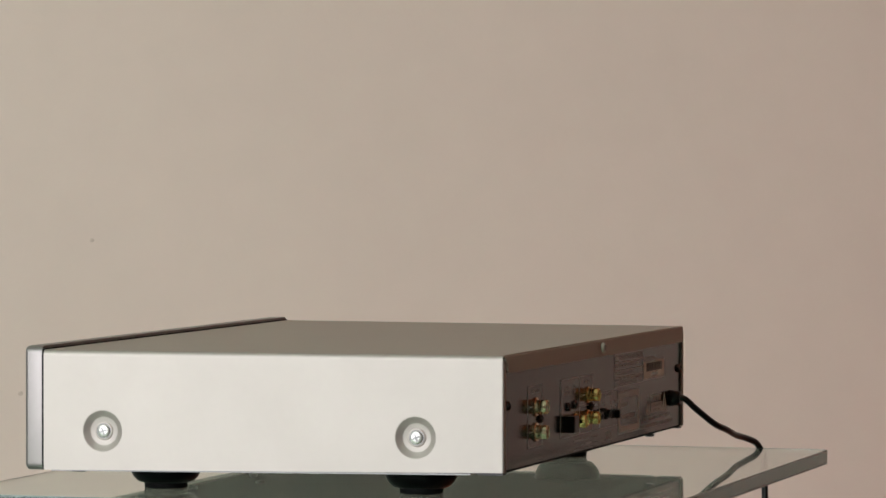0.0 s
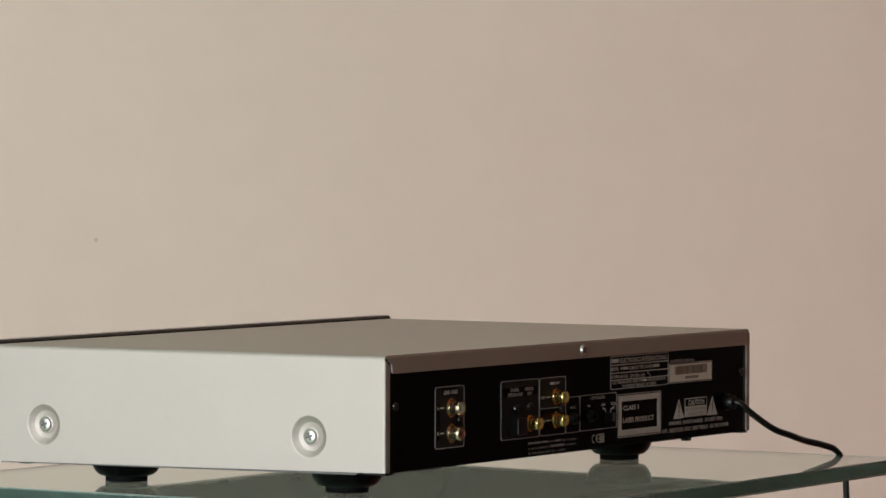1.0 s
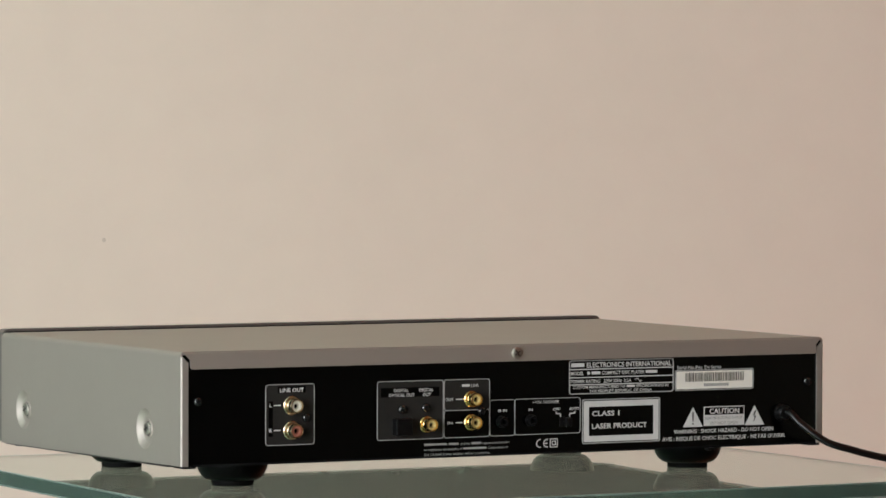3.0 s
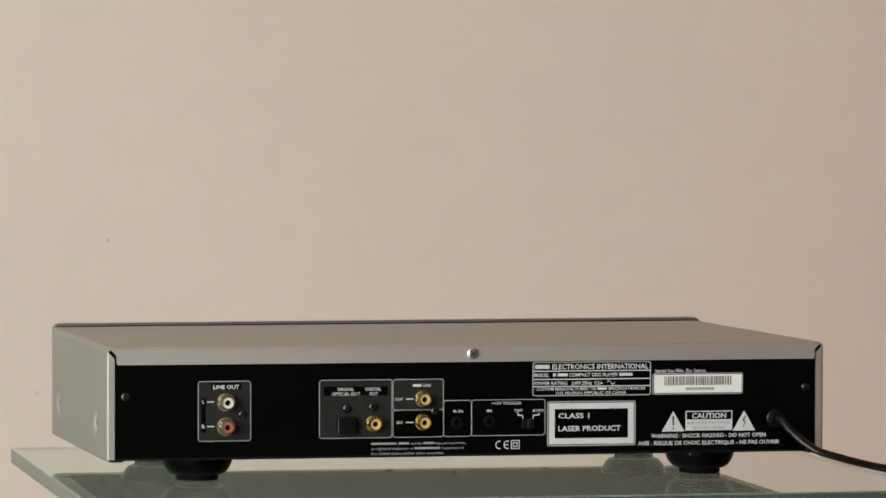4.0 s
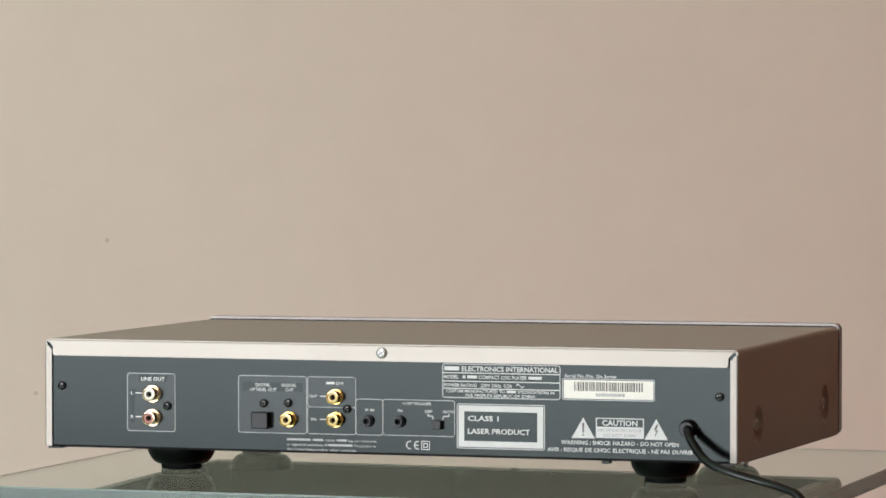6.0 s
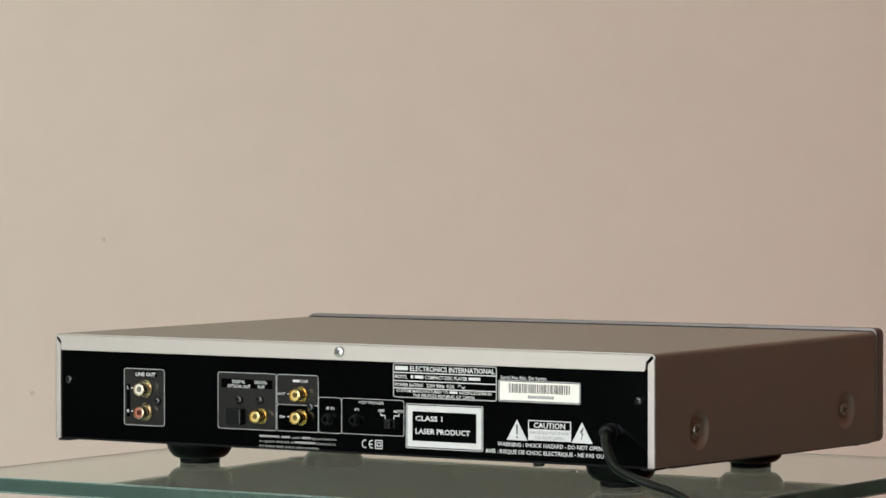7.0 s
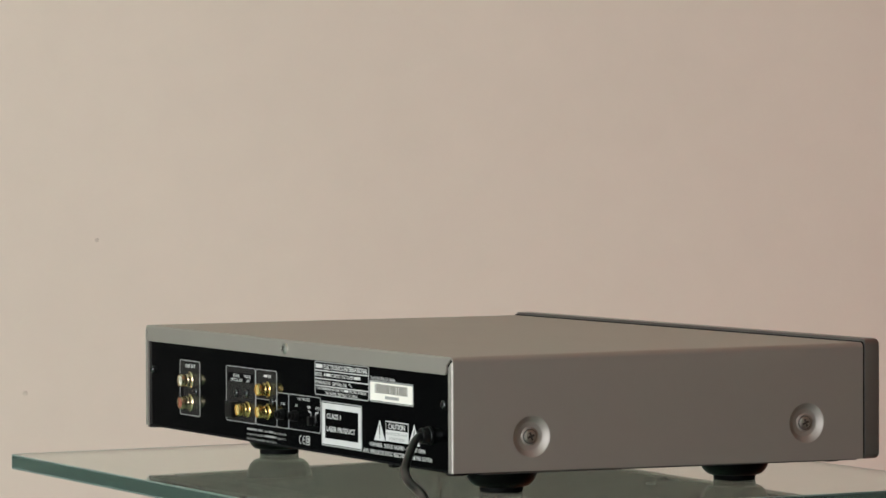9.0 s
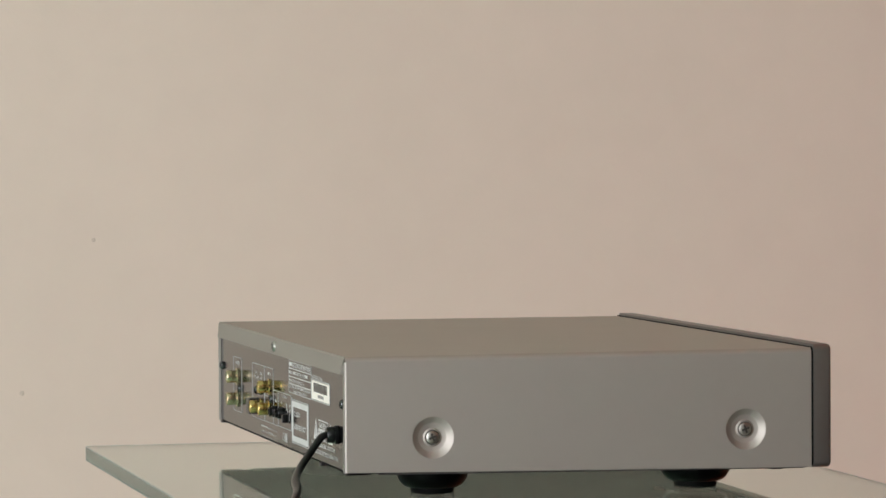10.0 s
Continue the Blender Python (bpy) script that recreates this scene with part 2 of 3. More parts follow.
# unseen ceiling, tinted green so that its bounce cools the left of the wall
setting("ceiling", boxes((RX0 - 0.12, 0.25, RY0 - 0.12, WALL_Y + 0.12, RZ1, RZ1 + 0.1)), M_CEIL_GREEN_BOUNCE, "unseen ceiling tinted green to bounce green light onto the wall", "ceiling")
# added orange-red ceiling part that warms the wall's upper right by bounce
setting("ceiling_east", boxes((0.25, RX1 + 0.12, RY0 - 0.12, WALL_Y + 0.12, RZ1, RZ1 + 0.1)), M_CEIL_WARM_BOUNCE, "unseen ceiling part coloured orange-red to bounce warm light", "ceiling")
for x, z, r in ((-0.4900, -0.0830, 0.0030), (-0.4050, 0.0965, 0.0025)):
    setting("wall_scuff", lathe([(r, 0), (r * 0.8, 0.0006), (0, 0.0008)], (x, WALL_Y, z), (0, -1, 0), 12), M_SCUFF, "small faint brown mark on the beige wall", "mark")


# ---- the turning glass plate ----
PX0, PX1, PY0, PY1, PT = -0.2587, 0.2557, -0.1930, 0.2360, 0.0095      # the plate's sides and thickness


def glass_plate():
    bm = bmesh.new()
    f = bm.faces.new([bm.verts.new((x, y, -PT)) for x, y in rounded(PX0, PX1, PY0, PY1, 0.004, 3)])
    ext = bmesh.ops.extrude_face_region(bm, geom=[f])["geom"]
    bmesh.ops.translate(bm, vec=(0, 0, PT), verts=[g for g in ext if isinstance(g, bmesh.types.BMVert)])
    ob = part("glass_plate", bm, M_GLASS, smooth=False)
    # the edge all round is of a deeper green, as one looks through the length of the glass
    ob.data.materials.append(M_EDGE)
    for p in ob.data.polygons:
        p.material_index = 1 if abs(p.normal.z) < 0.5 else 0
    # narrow ground chamfers along the upper and the lower edge
    for z0, z1, i0, i1 in ((-0.0007, 0.0001, 0.00006, -0.0005), (-PT + 0.0009, -PT - 0.0002, 0.0002, -0.0007)):
        bm = bmesh.new()
        rows = [[bm.verts.new((x, y, z)) for x, y in rounded(PX0 - i, PX1 + i, PY0 - i, PY1 + i, 0.004 + i, 3)] for z, i in ((z0, i0), (z1, i1))]
        n = len(rows[0])
        for k in range(n):
            bm.faces.new([rows[0][k], rows[0][(k + 1) % n], rows[1][(k + 1) % n], rows[1][k]])
        part("ground_arris", bm, M_ARRIS, ob, "narrow ground glass chamfer")
    return tagged(ob, "clear greenish glass plate with polished edges on a slim clear post", "glass plate")


def stand():
    base = tagged(new("stand"), "slim clear acrylic post on a round foot under the glass plate", "stand")
    base.location = (0, 0, RZ0)
    top = -0.0095 - RZ0
    post = part("post", lathe([(0, 0.0), (0.005, 0.0), (0.005, top), (0, top)], (0, 0, 0), (0, 0, 1), 32), M_POST, base, smooth=True)
    post.visible_shadow = False
    part("base_plate", lathe([(0, 0.0), (0.16, 0.0), (0.16, 0.008), (0.155, 0.012), (0.012, 0.014), (0, 0.014)], (0, 0, 0), (0, 0, 1), 48), M_STEEL, base, smooth=True)
    return base


# ---- the player ----
XC, HW = -0.0043, 0.2201            # middle and half width of the casing
XL, XR = XC - HW, XC + HW
YB, YF = -0.1042, 0.1745            # back and front of the casing's sheet metal
YP = -0.1028                        # the black back panel's face
ZT = 0.0845                         # top of the casing
ZB, ZBF = 0.0178, 0.0142            # lower edge of the sides, at the back and at the front
FOLD = 0.0013                       # rounding of the folded rear edges
RAD = 0.0030                        # rounding along the top edges


def sheet(pts_lo, pts_hi):
    """A quad prism from two lists of four corners."""
    bm = bmesh.new()
    a, b = [bm.verts.new(p) for p in pts_lo], [bm.verts.new(p) for p in pts_hi]
    bm.faces.new(a), bm.faces.new(b[::-1])
    for k in range(4):
        bm.faces.new([a[k], a[(k + 1) % 4], b[(k + 1) % 4], b[k]])
    return bm


def dimple_screw(parent, x, y, z, sx):
    """A dished hollow in the side with a washer and a crosshead screw in it; sx is the outward side."""
    part("dimple", lathe([(0.0123, 0.0), (0.0119, -0.0001), (0.0113, -0.0006), (0.0086, -0.0026), (0.0080, -0.0029), (0.0, -0.0029)], (x, y, z), (sx, 0, 0), 48),
         M_SILVER, parent, smooth=True)
    x -= sx * 0.0029
    part("washer", lathe([(0.0054, 0.0), (0.0054, 0.0003), (0.0050, 0.0006), (0.0, 0.0006)], (x, y, z), (sx, 0, 0), 32), M_SILVER, parent, smooth=True)
    part("washer_gap", lathe([(0.0044, 0.00063), (0.0, 0.00063)], (x, y, z), (sx, 0, 0), 32), M_RECESS, parent)
    screw(parent, (x + sx * 0.00066, y, z), (sx, 0, 0), 0.0038, M_STEEL, 0.0016)


def screw(parent, place, axis, r, mat, h, turn=20):
    """A pan-head screw with a cross recess."""
    s = part("screw", lathe([(r, 0), (r, h * 0.35), (r * 0.93, h * 0.7), (r * 0.7, h * 0.95), (r * 0.3, h), (0, h)], place, axis, 24), mat, parent, smooth=True)
    q = Vector(axis).to_track_quat("Z", "Y").to_matrix().to_4x4()
    bm = bmesh.new()
    w = r * 0.16
    box(bm, -r * 0.62, r * 0.62, -w, w, h * 0.96, h * 1.03)
    box(bm, -w, w, -r * 0.62, -w - 1e-5, h * 0.96, h * 1.03)
    box(bm, -w, w, w + 1e-5, r * 0.62, h * 0.96, h * 1.03)
    bmesh.ops.transform(bm, matrix=Matrix.Translation(place) @ q @ pose(0, 0, 0, 0, 0, turn), verts=bm.verts)
    part("cross_recess", bm, M_RECESS if mat == M_STEEL else M_GAP, s)
    return s


def side_panel(player, x, sx, screws):
    """One painted steel side with round holes for its two dimples."""
    bm = bmesh.new()
    top = ZT - RAD
    loop = [bm.verts.new((x, y, z)) for y, z in ((YB + FOLD, ZB), (YF, ZBF), (YF, top), (YB + FOLD, top))]
    edges = [bm.edges.new((loop[k], loop[(k + 1) % 4])) for k in range(4)]
    for y, z in screws:
        ring = [bm.verts.new((x, y + 0.0123 * math.cos(2 * math.pi * k / 48), z + 0.0123 * math.sin(2 * math.pi * k / 48))) for k in range(48)]
        edges += [bm.edges.new((ring[k], ring[(k + 1) % 48])) for k in range(48)]
    bmesh.ops.triangle_fill(bm, edges=edges, use_beauty=True)
    for f in bm.faces:
        if f.normal.x * sx < 0:
            f.normal_flip()
    ext = bmesh.ops.extrude_face_region(bm, geom=bm.faces[:])["geom"]
    bmesh.ops.translate(bm, vec=(-sx * 0.0012, 0, 0), verts=[g for g in ext if isinstance(g, bmesh.types.BMVert)])
    p = part("side_panel", bm, M_SILVER, player)
    for y, z in screws:
        dimple_screw(p, x, y, z, sx)
    # folded rear lip, cut at a slant towards the top
    i = x - sx * 0.0047
    part("rear_lip", outline([(x - sx * FOLD, ZB), (i, ZB), (i, ZT - 0.0066), (x - sx * FOLD, ZT - 0.0030)], YB, YB + 0.0012), M_SILVER, p)
    bm = bmesh.new()
    cols = []
    for k in range(7):
        a = radians(15 * k)
        px, py = x - sx * FOLD * (1 - math.cos(a)), YB + FOLD * (1 - math.sin(a))
        cols.append((bm.verts.new((px, py, ZB)), bm.verts.new((px, py, ZT - 0.0030))))
    for a, b in zip(cols, cols[1:]):
        bm.faces.new([a[0], b[0], b[1], a[1]])
    part("folded_edge", bm, M_SILVER, p, smooth=True)
    return p


def casing(player):
    # top sheet with rounded long edges
    bm = bmesh.new()
    prof = [(XL, ZT - RAD)]
    for k in range(1, 7):
        a = radians(180 - 15 * k)
        prof.append((XL + RAD + RAD * math.cos(a), ZT - RAD + RAD * math.sin(a)))
    prof.append((XL + RAD + 0.0015, ZT))
    right = [(2 * XC - px, pz) for px, pz in prof[::-1]]
    outer = prof + right
    inner = [(XC + (px - XC) * (1 - 0.0012 / HW), pz - 0.0012 * (pz > ZT - 0.001)) for px, pz in outer]
    rows = [[bm.verts.new((px, y, pz)) for px, pz in o] for o, y in ((outer, YB + 0.0008), (outer, YF), (inner, YF), (inner, YB + 0.0008))]
    for a, b in zip(rows, rows[1:] + rows[:1]):
        for k in range(len(outer) - 1):
            bm.faces.new([a[k], a[k + 1], b[k + 1], b[k]])
    part("top_cover", bm, M_SILVER, player, smooth=True)
    # rear lip of the top, folded down over the back panel
    z1 = ZT - 0.0006
    lip = outline([(XL + 0.0018, z1), (XR - 0.0018, z1), (XR - 0.0058, z1 - 0.0042), (XR - 0.0058, 0.0752), (XR - 0.0068, 0.0742),
                   (XL + 0.0068, 0.0742), (XL + 0.0058, 0.0752), (XL + 0.0058, z1 - 0.0042)], YB, YB + 0.0012)
    es = [e for e in lip.edges if all(abs(v.co.z - z1) < 1e-6 for v in e.verts) and all(abs(v.co.y - YB) < 1e-6 for v in e.verts)]
    bmesh.ops.bevel(lip, geom=es, offset=0.0009, segments=3, affect="EDGES", profile=0.5)
    for v in lip.verts:
        v.co.y -= 0.0014 * max(0.0, z1 - 0.0008 - v.co.z) / 0.0095
    part("top_rear_lip", lip, M_SILVER, player)
    side_panel(player, XL, -1, ((-0.0521, 0.0369), (0.1378, 0.0374)))
    side_panel(player, XR, 1, ((-0.0525, 0.0371), (0.1345, 0.0375)))
    # dark steel tray under everything
    part("bottom_tray", sheet(((XL + 0.0015, YB + 0.002, 0.0172), (XR - 0.0015, YB + 0.002, 0.0172), (XR - 0.0015, YF, 0.0146), (XL + 0.0015, YF, 0.0146)),
                              ((XL + 0.0015, YB + 0.002, 0.0205), (XR - 0.0015, YB + 0.002, 0.0205), (XR - 0.0015, YF, 0.018), (XL + 0.0015, YF, 0.018))),
         M_GAP, player, "black steel base")
    # a shallow pan pressed into the base, the sides' inturned flanges and the screws of the base
    part("base_pan", sheet(((XL + 0.034, -0.074, 0.0148), (XR - 0.034, -0.074, 0.0148), (XR - 0.034, 0.150, 0.0128), (XL + 0.034, 0.150, 0.0128)),
                           ((XL + 0.028, -0.080, 0.0172), (XR - 0.028, -0.080, 0.0172), (XR - 0.028, 0.156, 0.0148), (XL + 0.028, 0.156, 0.0148))),
         M_GAP, player, "shallow pressed steel pan")
    for x, i in ((XL, 1), (XR, -1)):
        a, b = sorted((x + i * 0.0012, x + i * 0.0090))
        part("bottom_flange", sheet(((a, YB + 0.020, 0.0162), (b, YB + 0.020, 0.0162), (b, YF - 0.004, 0.0136), (a, YF - 0.004, 0.0136)),
                                    ((a, YB + 0.020, 0.0171), (b, YB + 0.020, 0.0171), (b, YF - 0.004, 0.0146), (a, YF - 0.004, 0.0146))), M_RECESS, player, "inturned grey steel flange")
    for x, y in ((0.171, 0.0265), (0.1665, -0.0020), (0.036, 0.132), (-0.001, 0.1640), (0.1056, 0.1610), (-0.176, 0.0265), (-0.171, -0.0020)):
        screw(player, (x, y, 0.0134 if y == 0.132 else 0.0165 if y < 0.1 else 0.0148), (0, 0, -1), 0.0032, M_DSCREW, 0.0024)
    for x in (XL + 0.006, XR - 0.006):
        part("fixing_tab", boxes((x - 0.004, x + 0.004, 0.150, 0.158, 0.0132, 0.0150), bevel=0.0005), M_PLASTIC, player)
        part("fixing_tab", boxes((x - 0.004, x + 0.004, YB + 0.001, YB + 0.016, 0.0163, 0.0172)), M_PLASTIC, player)
    part("rear_tab", boxes((0.1325, 0.1377, YB + 0.001, YB + 0.006, 0.0154, 0.0172), bevel=0.0003), M_PLASTIC, player)
    # black seam, then the front panel
    part("front_seam", outline(rounded(XL + 0.0006, XR - 0.0006, 0.0150, 0.0851, 0.0034), YF, YF + 0.0014), M_GAP, player, "black recessed seam behind the front panel")
    bm = outline(rounded(XL + 0.0012, XR + 0.0004, 0.0138, 0.0867, 0.0040), YF + 0.0014, 0.1868)
    bmesh.ops.bevel(bm, geom=[e for e in bm.edges if all(v.co.y > 0.18 for v in e.verts)], offset=0.0022, segments=3, affect="EDGES", profile=0.5)
    part("front_panel", bm, M_FRONT, player, "grey metal front panel with rounded edges", smooth=True)
    # the thin casing is slightly twisted: its front leans against its level back
    for ob in player.children_recursive:
        for v in ob.data.vertices:
            v.co.z += 0.0006 * (v.co.y - YB) / (YF - YB) * (v.co.x - XC) / HW


def foot(player, x, y, top):
    f = part("foot", lathe([(0, 0.0034), (0.0148, 0.0034), (0.0166, 0.0041), (0.0188, 0.0062), (0.0206, 0.0094), (0.0215, 0.0125), (0.0218, 0.0145), (0.0218, top), (0, top)], (x, y, 0), (0, 0, 1), 48),
             M_FOOT, player, "round black plastic foot", smooth=True)
    part("foot_pad", lathe([(0, 0.0), (0.0124, 0.0), (0.0128, 0.0006), (0.0128, 0.0034), (0, 0.0034)], (x, y, 0), (0, 0, 1), 40), M_RUBBER, f, "black rubber pad", smooth=True)


def phono_socket(panel, x, z, metal, inner, flange=0.0050, r=0.0040):
    place = (x, YP, z)
    out = (0, -1, 0)
    s = part("phono_socket", lathe([(0.0, 0.0), (flange, 0.0), (flange, 0.0010), (flange - 0.0004, 0.0014), (r + 0.0001, 0.0014), (r, 0.0018), (r, 0.0034), (r - 0.0002, 0.0036),
                                    (r - 0.0002, 0.0039), (r, 0.0041), (r, 0.0074), (r - 0.0002, 0.0078), (r - 0.0007, 0.0079), (r - 0.0009, 0.0068)], place, out, 36), metal, panel, smooth=True)
    part("insulator", lathe([(r - 0.0009, 0.0068), (r - 0.0012, 0.0072), (0.0018, 0.0072), (0.0017, 0.0030), (0.0, 0.0030)], place, out, 28), inner, s, smooth=True)
    part("pin_hole", lathe([(0.0017, 0.0036), (0.0, 0.0036)], place, out, 20), M_GAP, s)


def mini_socket(panel, x, z):
    s = part("mini_socket", lathe([(0.0036, 0.0), (0.0036, 0.0020), (0.0033, 0.0026), (0.0028, 0.0026), (0.0027, 0.0046), (0.0019, 0.0046), (0.0017, 0.0010), (0, 0.0010)],
                                  (x, YP, z), (0, -1, 0), 32), M_PLASTIC, panel, smooth=True)
    part("contact", lathe([(0.0016, 0.0012), (0.0, 0.0012)], (x, YP, z), (0, -1, 0), 16), M_GAP, s)


def back_panel(player):
    panel = part("back_panel", boxes((XL + 0.0014, XR - 0.0014, YP, YP + 0.0012, 0.0186, ZT - 0.0018)), M_BLACK, player, "black satin steel back panel with white print")
    ya, yb = YP - 0.00016, YP - 0.00004      # face and root of the print
    yc = YP - 0.00028

    def text(s, x0, x1, z0, z1, mat=M_WHITE, bold=0.01, y=ya):
        return lettering(s, x0, x1, z0, z1, y, mat, panel, bold)

    def frame_line(x0, x1, z0, z1, w=0.00038, r=0.0018):
        part("printed_frame", line_frame(x0, x1, z0, z1, w, r, yc, yb), M_LINE, panel)

    def plate(x0, x1, z0, z1, r=0.0014):
        part("socket_plate", outline(rounded(x0 + 0.0002, x1 - 0.0002, z0 + 0.0002, z1 - 0.0002, r), ya + 0.00006, yb), M_PLATE, panel, "dark grey socket plate")

    def patch(x0, x1, z0, z1, mat=M_BLACK, y=ya):
        part("print_patch", boxes((x0, x1, y, yb, z0, z1)), mat, panel)

    # line out
    plate(-0.1700, -0.1382, 0.0281, 0.0641)
    frame_line(-0.1700, -0.1382, 0.0281, 0.0641)
    patch(-0.1620, -0.1440, 0.0590, 0.0628)
    text("LINE OUT", -0.1608, -0.1452, 0.0594, 0.0618, bold=0.02, y=yc)
    patch(-0.1680, -0.1652, 0.0335, 0.0540)
    text("L", -0.1674, -0.1659, 0.0507, 0.0529, y=yc)
    text("R", -0.1676, -0.1657, 0.0360, 0.0382, y=yc)
    patch(-0.1645, -0.1602, 0.0514, 0.0520, M_WHITE, yc)
    patch(-0.1645, -0.1602, 0.0367, 0.0373, M_WHITE, yc)
    phono_socket(panel, -0.1530, 0.0514, M_NICKEL, M_IVORY, 0.0056, 0.0042)
    phono_socket(panel, -0.1531, 0.0367, M_NICKEL, M_RED, 0.0056, 0.0042)
    # digital outputs
    plate(-0.0971, -0.0527, 0.0288, 0.0641)
    frame_line(-0.0971, -0.0527, 0.0288, 0.0641)
    patch(-0.0945, -0.0555, 0.0545, 0.0600)
    text("DIGITAL", -0.0858, -0.0762, 0.0574, 0.0594, y=yc)
    text("OPTICAL OUT", -0.0895, -0.0722, 0.0546, 0.0566, y=yc)
    text("DIGITAL", -0.0690, -0.0594, 0.0574, 0.0594, y=yc)
    text("OUT", -0.0666, -0.0614, 0.0546, 0.0566, y=yc)
    o = part("optical_socket", boxes((-0.0868, -0.0760, YP - 0.0062, YP, 0.0318, 0.0418), bevel=0.0006), M_PLASTIC, panel)
    part("optical_shutter", boxes((-0.0850, -0.0778, YP - 0.0063, YP - 0.0060, 0.0332, 0.0404)), M_PLASTIC, o)
    phono_socket(panel, -0.0640, 0.0376, M_GOLD, M_YELLOW)
    # link sockets
    plate(-0.0527, -0.0212, 0.0456, 0.0641)
    frame_line(-0.0524, -0.0212, 0.0453, 0.0641)
    frame_line(-0.0524, -0.0212, 0.0289, 0.0456)
    text("||| LINK", -0.0402, -0.0288, 0.0593, 0.0612, y=yc)
    text("OUT", -0.0515, -0.0460, 0.0512, 0.0530, y=yc)
    text("IN", -0.0500, -0.0466, 0.0371, 0.0389, y=yc)
    patch(-0.0443, -0.0398, 0.0518, 0.0524, M_WHITE, yc)
    patch(-0.0443, -0.0398, 0.0377, 0.0383, M_WHITE, yc)
    phono_socket(panel, -0.0340, 0.0520, M_GOLD, M_YELLOW)
    phono_socket(panel, -0.0340, 0.0380, M_GOLD, M_YELLOW)
    # infra-red input and trigger
    frame_line(-0.0214, -0.0040, 0.0290, 0.0511)
    frame_line(-0.0042, 0.0414, 0.0292, 0.0512)
    text("IR IN", -0.0154, -0.0096, 0.0436, 0.0453)
    mini_socket(panel, -0.0134, 0.0377)
    text("+12V TRIGGER", 0.0082, 0.0266, 0.0480, 0.0498)
    text("IN", 0.0054, 0.0082, 0.0436, 0.0453)
    mini_socket(panel, 0.0066, 0.0379)
    text("OFF", 0.0223, 0.0272, 0.0434, 0.0452)
    text("AUTO", 0.0335, 0.0405, 0.0434, 0.0452)
    for r in ((0.0242, 0.0274, 0.0412, 0.0418), (0.0242, 0.0248, 0.0418, 0.0428), (0.0272, 0.0278, 0.0388, 0.0412),
              (0.0340, 0.0372, 0.0412, 0.0418), (0.0372, 0.0378, 0.0412, 0.0428), (0.0336, 0.0342, 0.0352, 0.0412)):
        patch(*r, M_WHITE)
    sw = part("slide_switch", boxes((0.0268, 0.0342, YP - 0.0006, YP, 0.0336, 0.0394), bevel=0.0002), M_PLASTIC, panel)
    part("switch_knob", boxes((0.0300, 0.0336, YP - 0.0044, YP - 0.0008, 0.0338, 0.0390), bevel=0.0004), M_PLASTIC, sw)
    for cx, bar in ((0.0132, 0), (0.0182, 1)):
        bm = bmesh.new()
        arc = [radians(75 + 210 * k / 14) for k in range(15)]
        rows = [[bm.verts.new((cx + q * math.cos(a), ya, 0.0237 + q * math.sin(a))) for a in arc] for q in (0.0026, 0.0020)]
        for k in range(14):
            bm.faces.new([rows[0][k], rows[0][k + 1], rows[1][k + 1], rows[1][k]])
        if bar:
            bm.faces.new([bm.verts.new(p) for p in ((cx - 0.0021, ya, 0.0234), (cx + 0.0003, ya, 0.0234), (cx + 0.0003, ya, 0.0240), (cx - 0.0021, ya, 0.0240))])
        part("conformity_letter", bm, M_WHITE, panel)
    part("printed_frame", line_frame(0.0202, 0.0256, 0.0210, 0.0264, 0.0005, 0.0003, ya, yb), M_WHITE, panel)
    part("printed_frame", line_frame(0.0215, 0.0243, 0.0223, 0.0251, 0.0005, 0.0003, ya, yb), M_WHITE, panel)
    # fine print under the sockets
    text("|||||||||, ||||, and the |||| logo are trademarks,", -0.0656, -0.0078, 0.0246, 0.0262, M_GREYINK)
    text("or registered trademarks of ||||||||| Corporation in", -0.0656, -0.0088, 0.0216, 0.0232, M_GREYINK)
    text("the United States and/or other countries.", -0.0656, -0.0208, 0.0187, 0.0203, M_GREYINK)
    # rating plate
    frame_line(0.0334, 0.1072, 0.0528, 0.0736, 0.0006, 0.0018)
    for z in (0.0680, 0.0630, 0.0586):
        patch(0.0338, 0.1068, z - 0.0003, z + 0.0003, M_WHITE)
    text("||| ELECTRONICS INTERNATIONAL", 0.0348, 0.1056, 0.0691, 0.0722, bold=0.02)
    text("MODEL   | ||| COMPACT DISC PLAYER ||||", 0.0346, 0.0956, 0.0645, 0.0668, bold=0.012)
    text("POWER RATING   230V 50Hz  0.2A", 0.0346, 0.0772, 0.0596, 0.0618, bold=0.012)
    bm = bmesh.new()
    for k in range(14):
        a, b = k / 14, (k + 1) / 14
        za, zb = (0.0608 + 0.0010 * math.sin(2 * math.pi * q) for q in (a, b))
        xa, xb = 0.0798 + 0.0048 * a, 0.0798 + 0.0048 * b
        bm.faces.new([bm.verts.new(p) for p in ((xa, ya, za - 0.0003), (xb, ya, zb - 0.0003), (xb, ya, zb + 0.0003), (xa, ya, za + 0.0003))])
    part("sine_mark", bm, M_WHITE, panel)
    text("CUSTOM MANUFACTURED TO ||| SPECIFICATIONS IN", 0.0360, 0.1034, 0.0562, 0.0580, bold=0.012)
    text("THE PEOPLE'S REPUBLIC OF CHINA", 0.0476, 0.0918, 0.0537, 0.0555, bold=0.012)
    # laser label
    frame_line(0.0426, 0.0976, 0.0224, 0.0496, 0.0006, 0.0012)
    part("label_border", line_frame(0.0437, 0.0965, 0.0235, 0.0485, 0.0036, 0.0004, yc, yb), M_WHITE, panel, "broad white printed border")
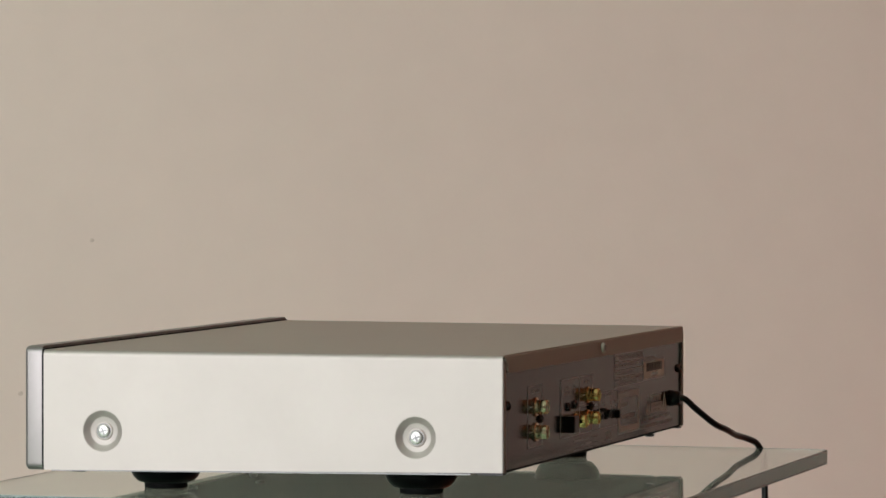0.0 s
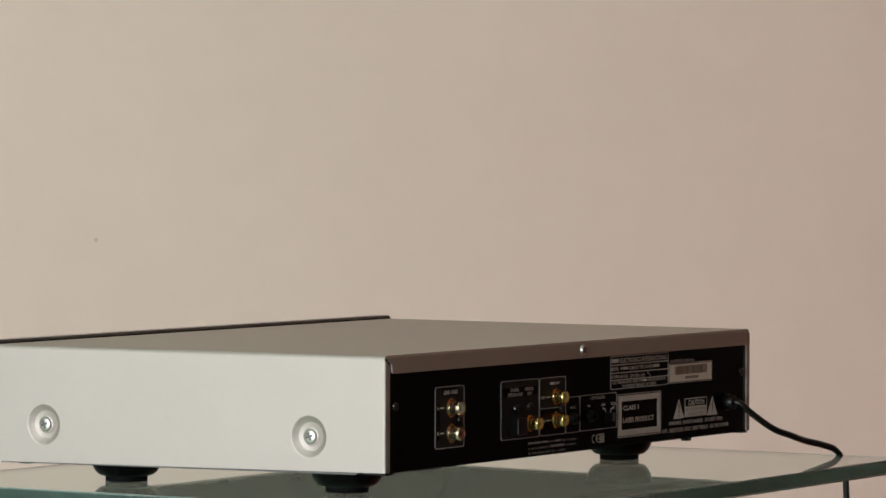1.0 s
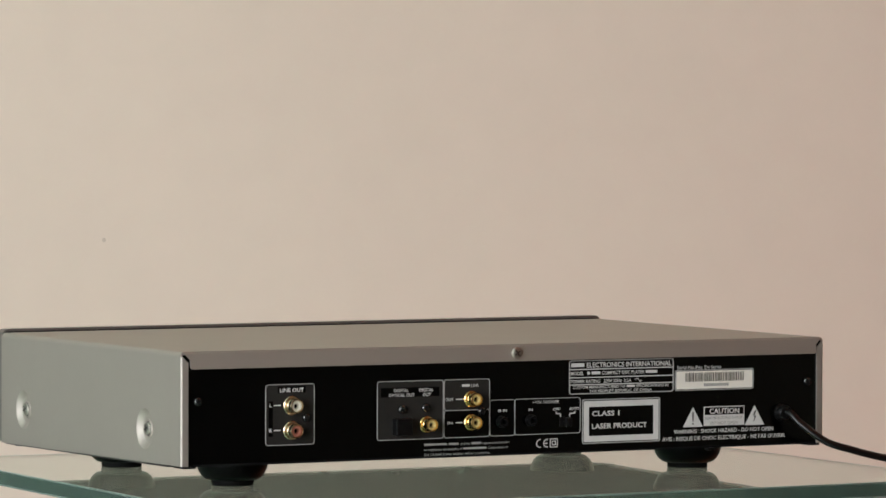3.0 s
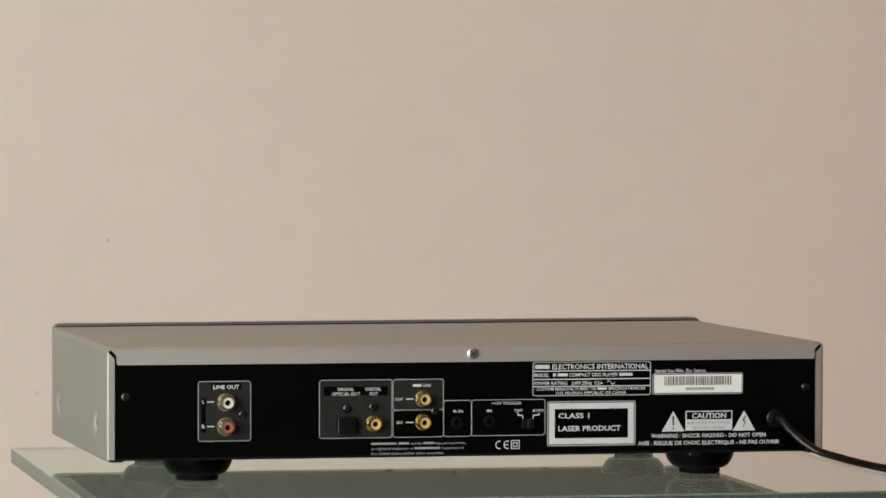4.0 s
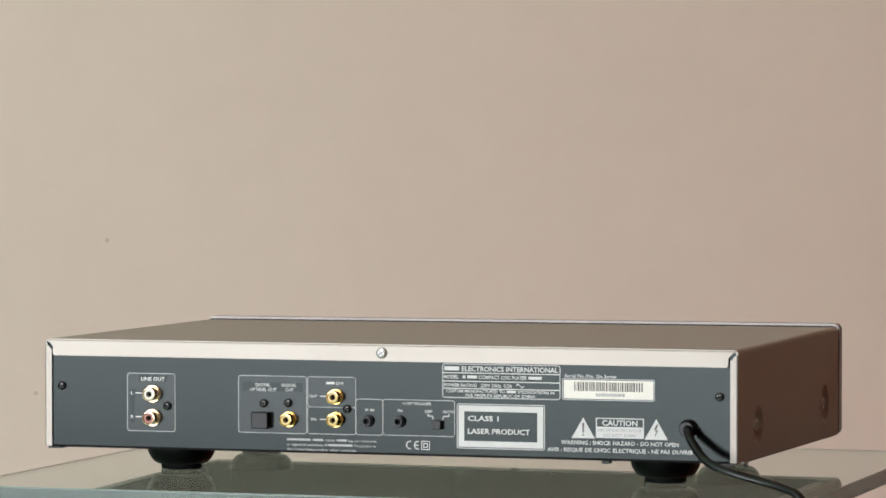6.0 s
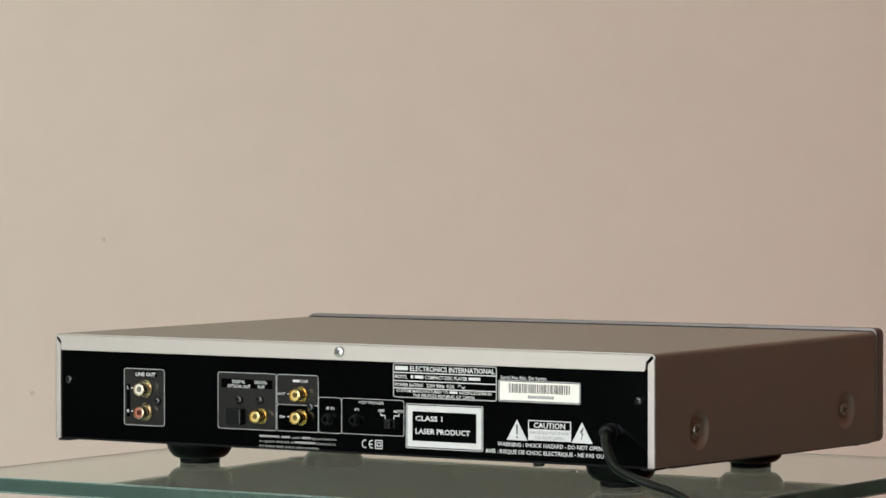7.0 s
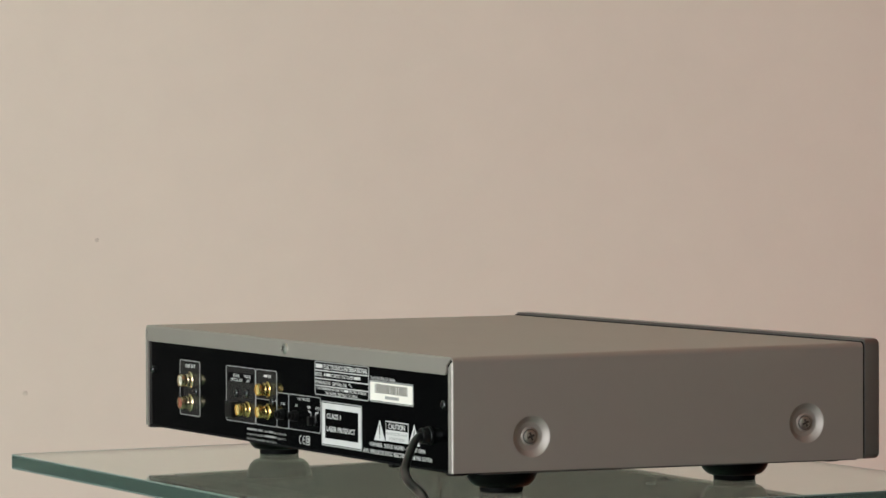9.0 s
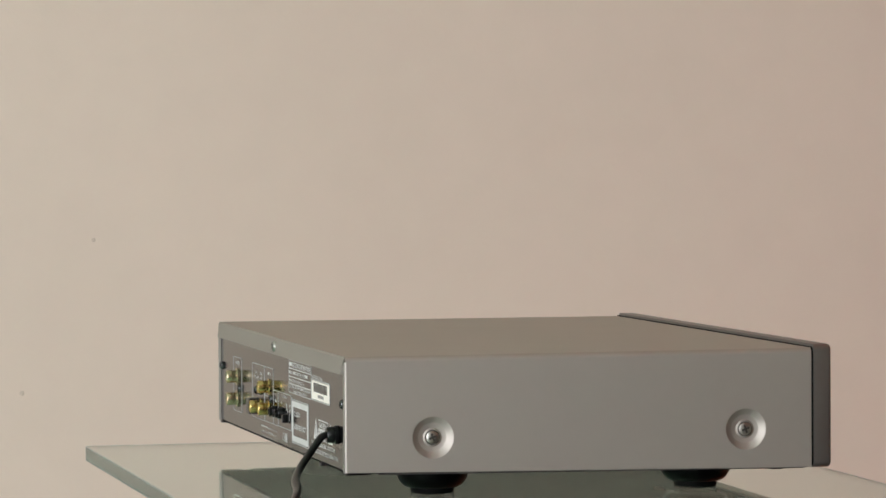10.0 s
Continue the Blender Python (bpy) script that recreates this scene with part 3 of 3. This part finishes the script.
    text("CLASS 1", 0.0495, 0.0688, 0.0393, 0.0424, bold=0.022)
    text("LASER PRODUCT", 0.0495, 0.0884, 0.0315, 0.0347, bold=0.022)
    # serial label
    text("Serial No./No. De Series", 0.1098, 0.1416, 0.0665, 0.0686)
    frame_line(0.1082, 0.1650, 0.0531, 0.0660, 0.0005, 0.0012)
    part("serial_label", outline(rounded(0.1092, 0.1642, 0.0540, 0.0651, 0.0006), YP - 0.0003, yb), M_PAPER, panel, "white paper bar-code label")
    bm = bmesh.new()
    rnd, x = random.Random(4), 0.1157
    while x < 0.1575:
        w = rnd.choice((0.00035, 0.0005, 0.0007, 0.0009))
        box(bm, x, x + w, YP - 0.0004, YP - 0.0003, 0.0586, 0.0640)
        x += w + rnd.choice((0.0004, 0.0005, 0.0008))
    part("bar_code", bm, M_INK, panel, "dark printed bars")
    bm = bmesh.new()
    for k in range(12):
        box(bm, 0.1290 + 0.0015 * k, 0.1302 + 0.0015 * k, YP - 0.0004, YP - 0.0003, 0.0555, 0.0573)
    part("number_bars", bm, M_GREYINK, panel)
    # warnings
    for x0, mark in ((0.1141, 0), (0.1588, 1)):
        part("warning_triangle", outline([(x0, 0.0304), (x0 + 0.0143, 0.0304), (x0 + 0.00715, 0.0428)], ya, yb), M_WHITE, panel, "white warning triangle")
        c = x0 + 0.00715
        if mark == 0:
            bm = outline([(c - 0.0004, 0.0338), (c + 0.0004, 0.0338), (c + 0.0006, 0.0396), (c - 0.0006, 0.0396)], yc, ya)
            outline([(c - 0.0005, 0.0318), (c + 0.0005, 0.0318), (c + 0.0005, 0.0328), (c - 0.0005, 0.0328)], yc, ya, bm)
        else:
            bm = outline([(c + 0.0004, 0.0396), (c + 0.0012, 0.0396), (c + 0.0001, 0.0364), (c - 0.0014, 0.0364)], yc, ya)
            outline([(c - 0.0002, 0.0362), (c + 0.0012, 0.0362), (c - 0.0004, 0.0326), (c - 0.0009, 0.0328), (c + 0.0003, 0.0353), (c - 0.0006, 0.0353)], yc, ya, bm)
        part("warning_sign", bm, M_INK, panel)
    patch(0.1290, 0.1585, 0.0308, 0.0428, M_WHITE)
    patch(0.1297, 0.1578, 0.0376, 0.0422, M_BLACK, yc)
    text("CAUTION", 0.1330, 0.1546, 0.0383, 0.0416, bold=0.022, y=yc - 0.0001)
    text("RISK OF ELECTRIC SHOCK", 0.1302, 0.1572, 0.0348, 0.0364, M_GREYINK, y=yc)
    text("DO NOT OPEN", 0.1338, 0.1534, 0.0316, 0.0335, M_GREYINK, y=yc)
    text("WARNING : SHOCK HAZARD - DO NOT OPEN", 0.1076, 0.1797, 0.0266, 0.0291, bold=0.016)
    text("AVIS : RISQUE DE CHOC ELECTRIQUE - NE PAS OUVRIR", 0.0991, 0.1885, 0.0222, 0.0247, bold=0.016)
    # screws
    for x, z in ((-0.2133, 0.0553), (0.2045, 0.0567), (-0.1434, 0.0441), (-0.0804, 0.0471), (-0.0647, 0.0476), (-0.0268, 0.0447)):
        screw(panel, (x, YP - 0.0001, z), (0, -1, 0), 0.0027, M_DSCREW, 0.0020)
    screw(player, (-0.0042, YB - 0.0006, 0.0792), (0, -1, 0), 0.0034, M_STEEL, 0.0020, 35)
    # mains cord with its bushing
    part("cord_bushing", lathe([(0.0, 0.0), (0.0055, 0.0), (0.0055, 0.0014), (0.0049, 0.0018), (0.0047, 0.0056), (0.0041, 0.0064), (0.0, 0.0064)],
                               (0.1856, YP, 0.0377), (0, -1, 0), 28), M_PLASTIC, panel, smooth=True)
    part("power_cord", tube(((0.1862, -0.1040, 0.0383), (0.1874, -0.1115, 0.0372), (0.1916, -0.1180, 0.0306), (0.2030, -0.1278, 0.0203), (0.2185, -0.1334, 0.0150),
                             (0.2352, -0.1354, 0.0107), (0.2503, -0.1397, 0.0074), (0.2612, -0.1445, 0.0030), (0.2665, -0.1470, -0.0080), (0.2700, -0.1480, -0.0400),
                             (0.2730, -0.1480, -0.20), (0.2740, -0.1480, -0.60)), 0.0027, 16, 0.78), M_CORD, player, "black rubber mains cord running over the glass edge", smooth=True)


def cd_player():
    player = tagged(new("cd_player"), "silver compact disc player with black back panel, on glass plate", "disc player")
    casing(player)
    for x, y in ((-0.1645, 0.1210), (-0.1603, -0.0362), (0.1555, 0.1210), (0.1555, -0.0400)):
        foot(player, x, y, 0.0174 if y < 0 else 0.0155)
    back_panel(player)
    for ob in player.children_recursive:
        for v in ob.data.vertices:
            v.co = Vector((v.co.x * 1.0077, v.co.y * 1.0077, v.co.z * 1.0024))
    return player


# ---- what turns ----
# the plate's angle in degrees; zero shows the back panel square to the room
TURN = [(0, 73.09), (0.5, 65.17), (1, 57.76), (1.5, 50.47), (2, 43.16), (2.5, 35.60), (4, 12.13), (4.5, 4.58), (5, -2.86), (5.5, -10.13),
        (7, -33.02), (7.5, -40.74), (8, -48.24), (8.5, -55.52), (9, -62.58), (9.5, -70.00), (10, -77.54)]
LEAN = (0.187, 0.302)               # the plate does not sit quite level on its axis


def motions():
    rows = [(t, pose(0, 0, 0, *LEAN, a)) for t, a in TURN]
    walk(PLATE, rows)
    walk(PLAYER, [(t, m @ pose(-0.0112, 0.0010, 0)) for t, m in rows])


PLATE = glass_plate()
stand()
PLAYER = cd_player()
motions()
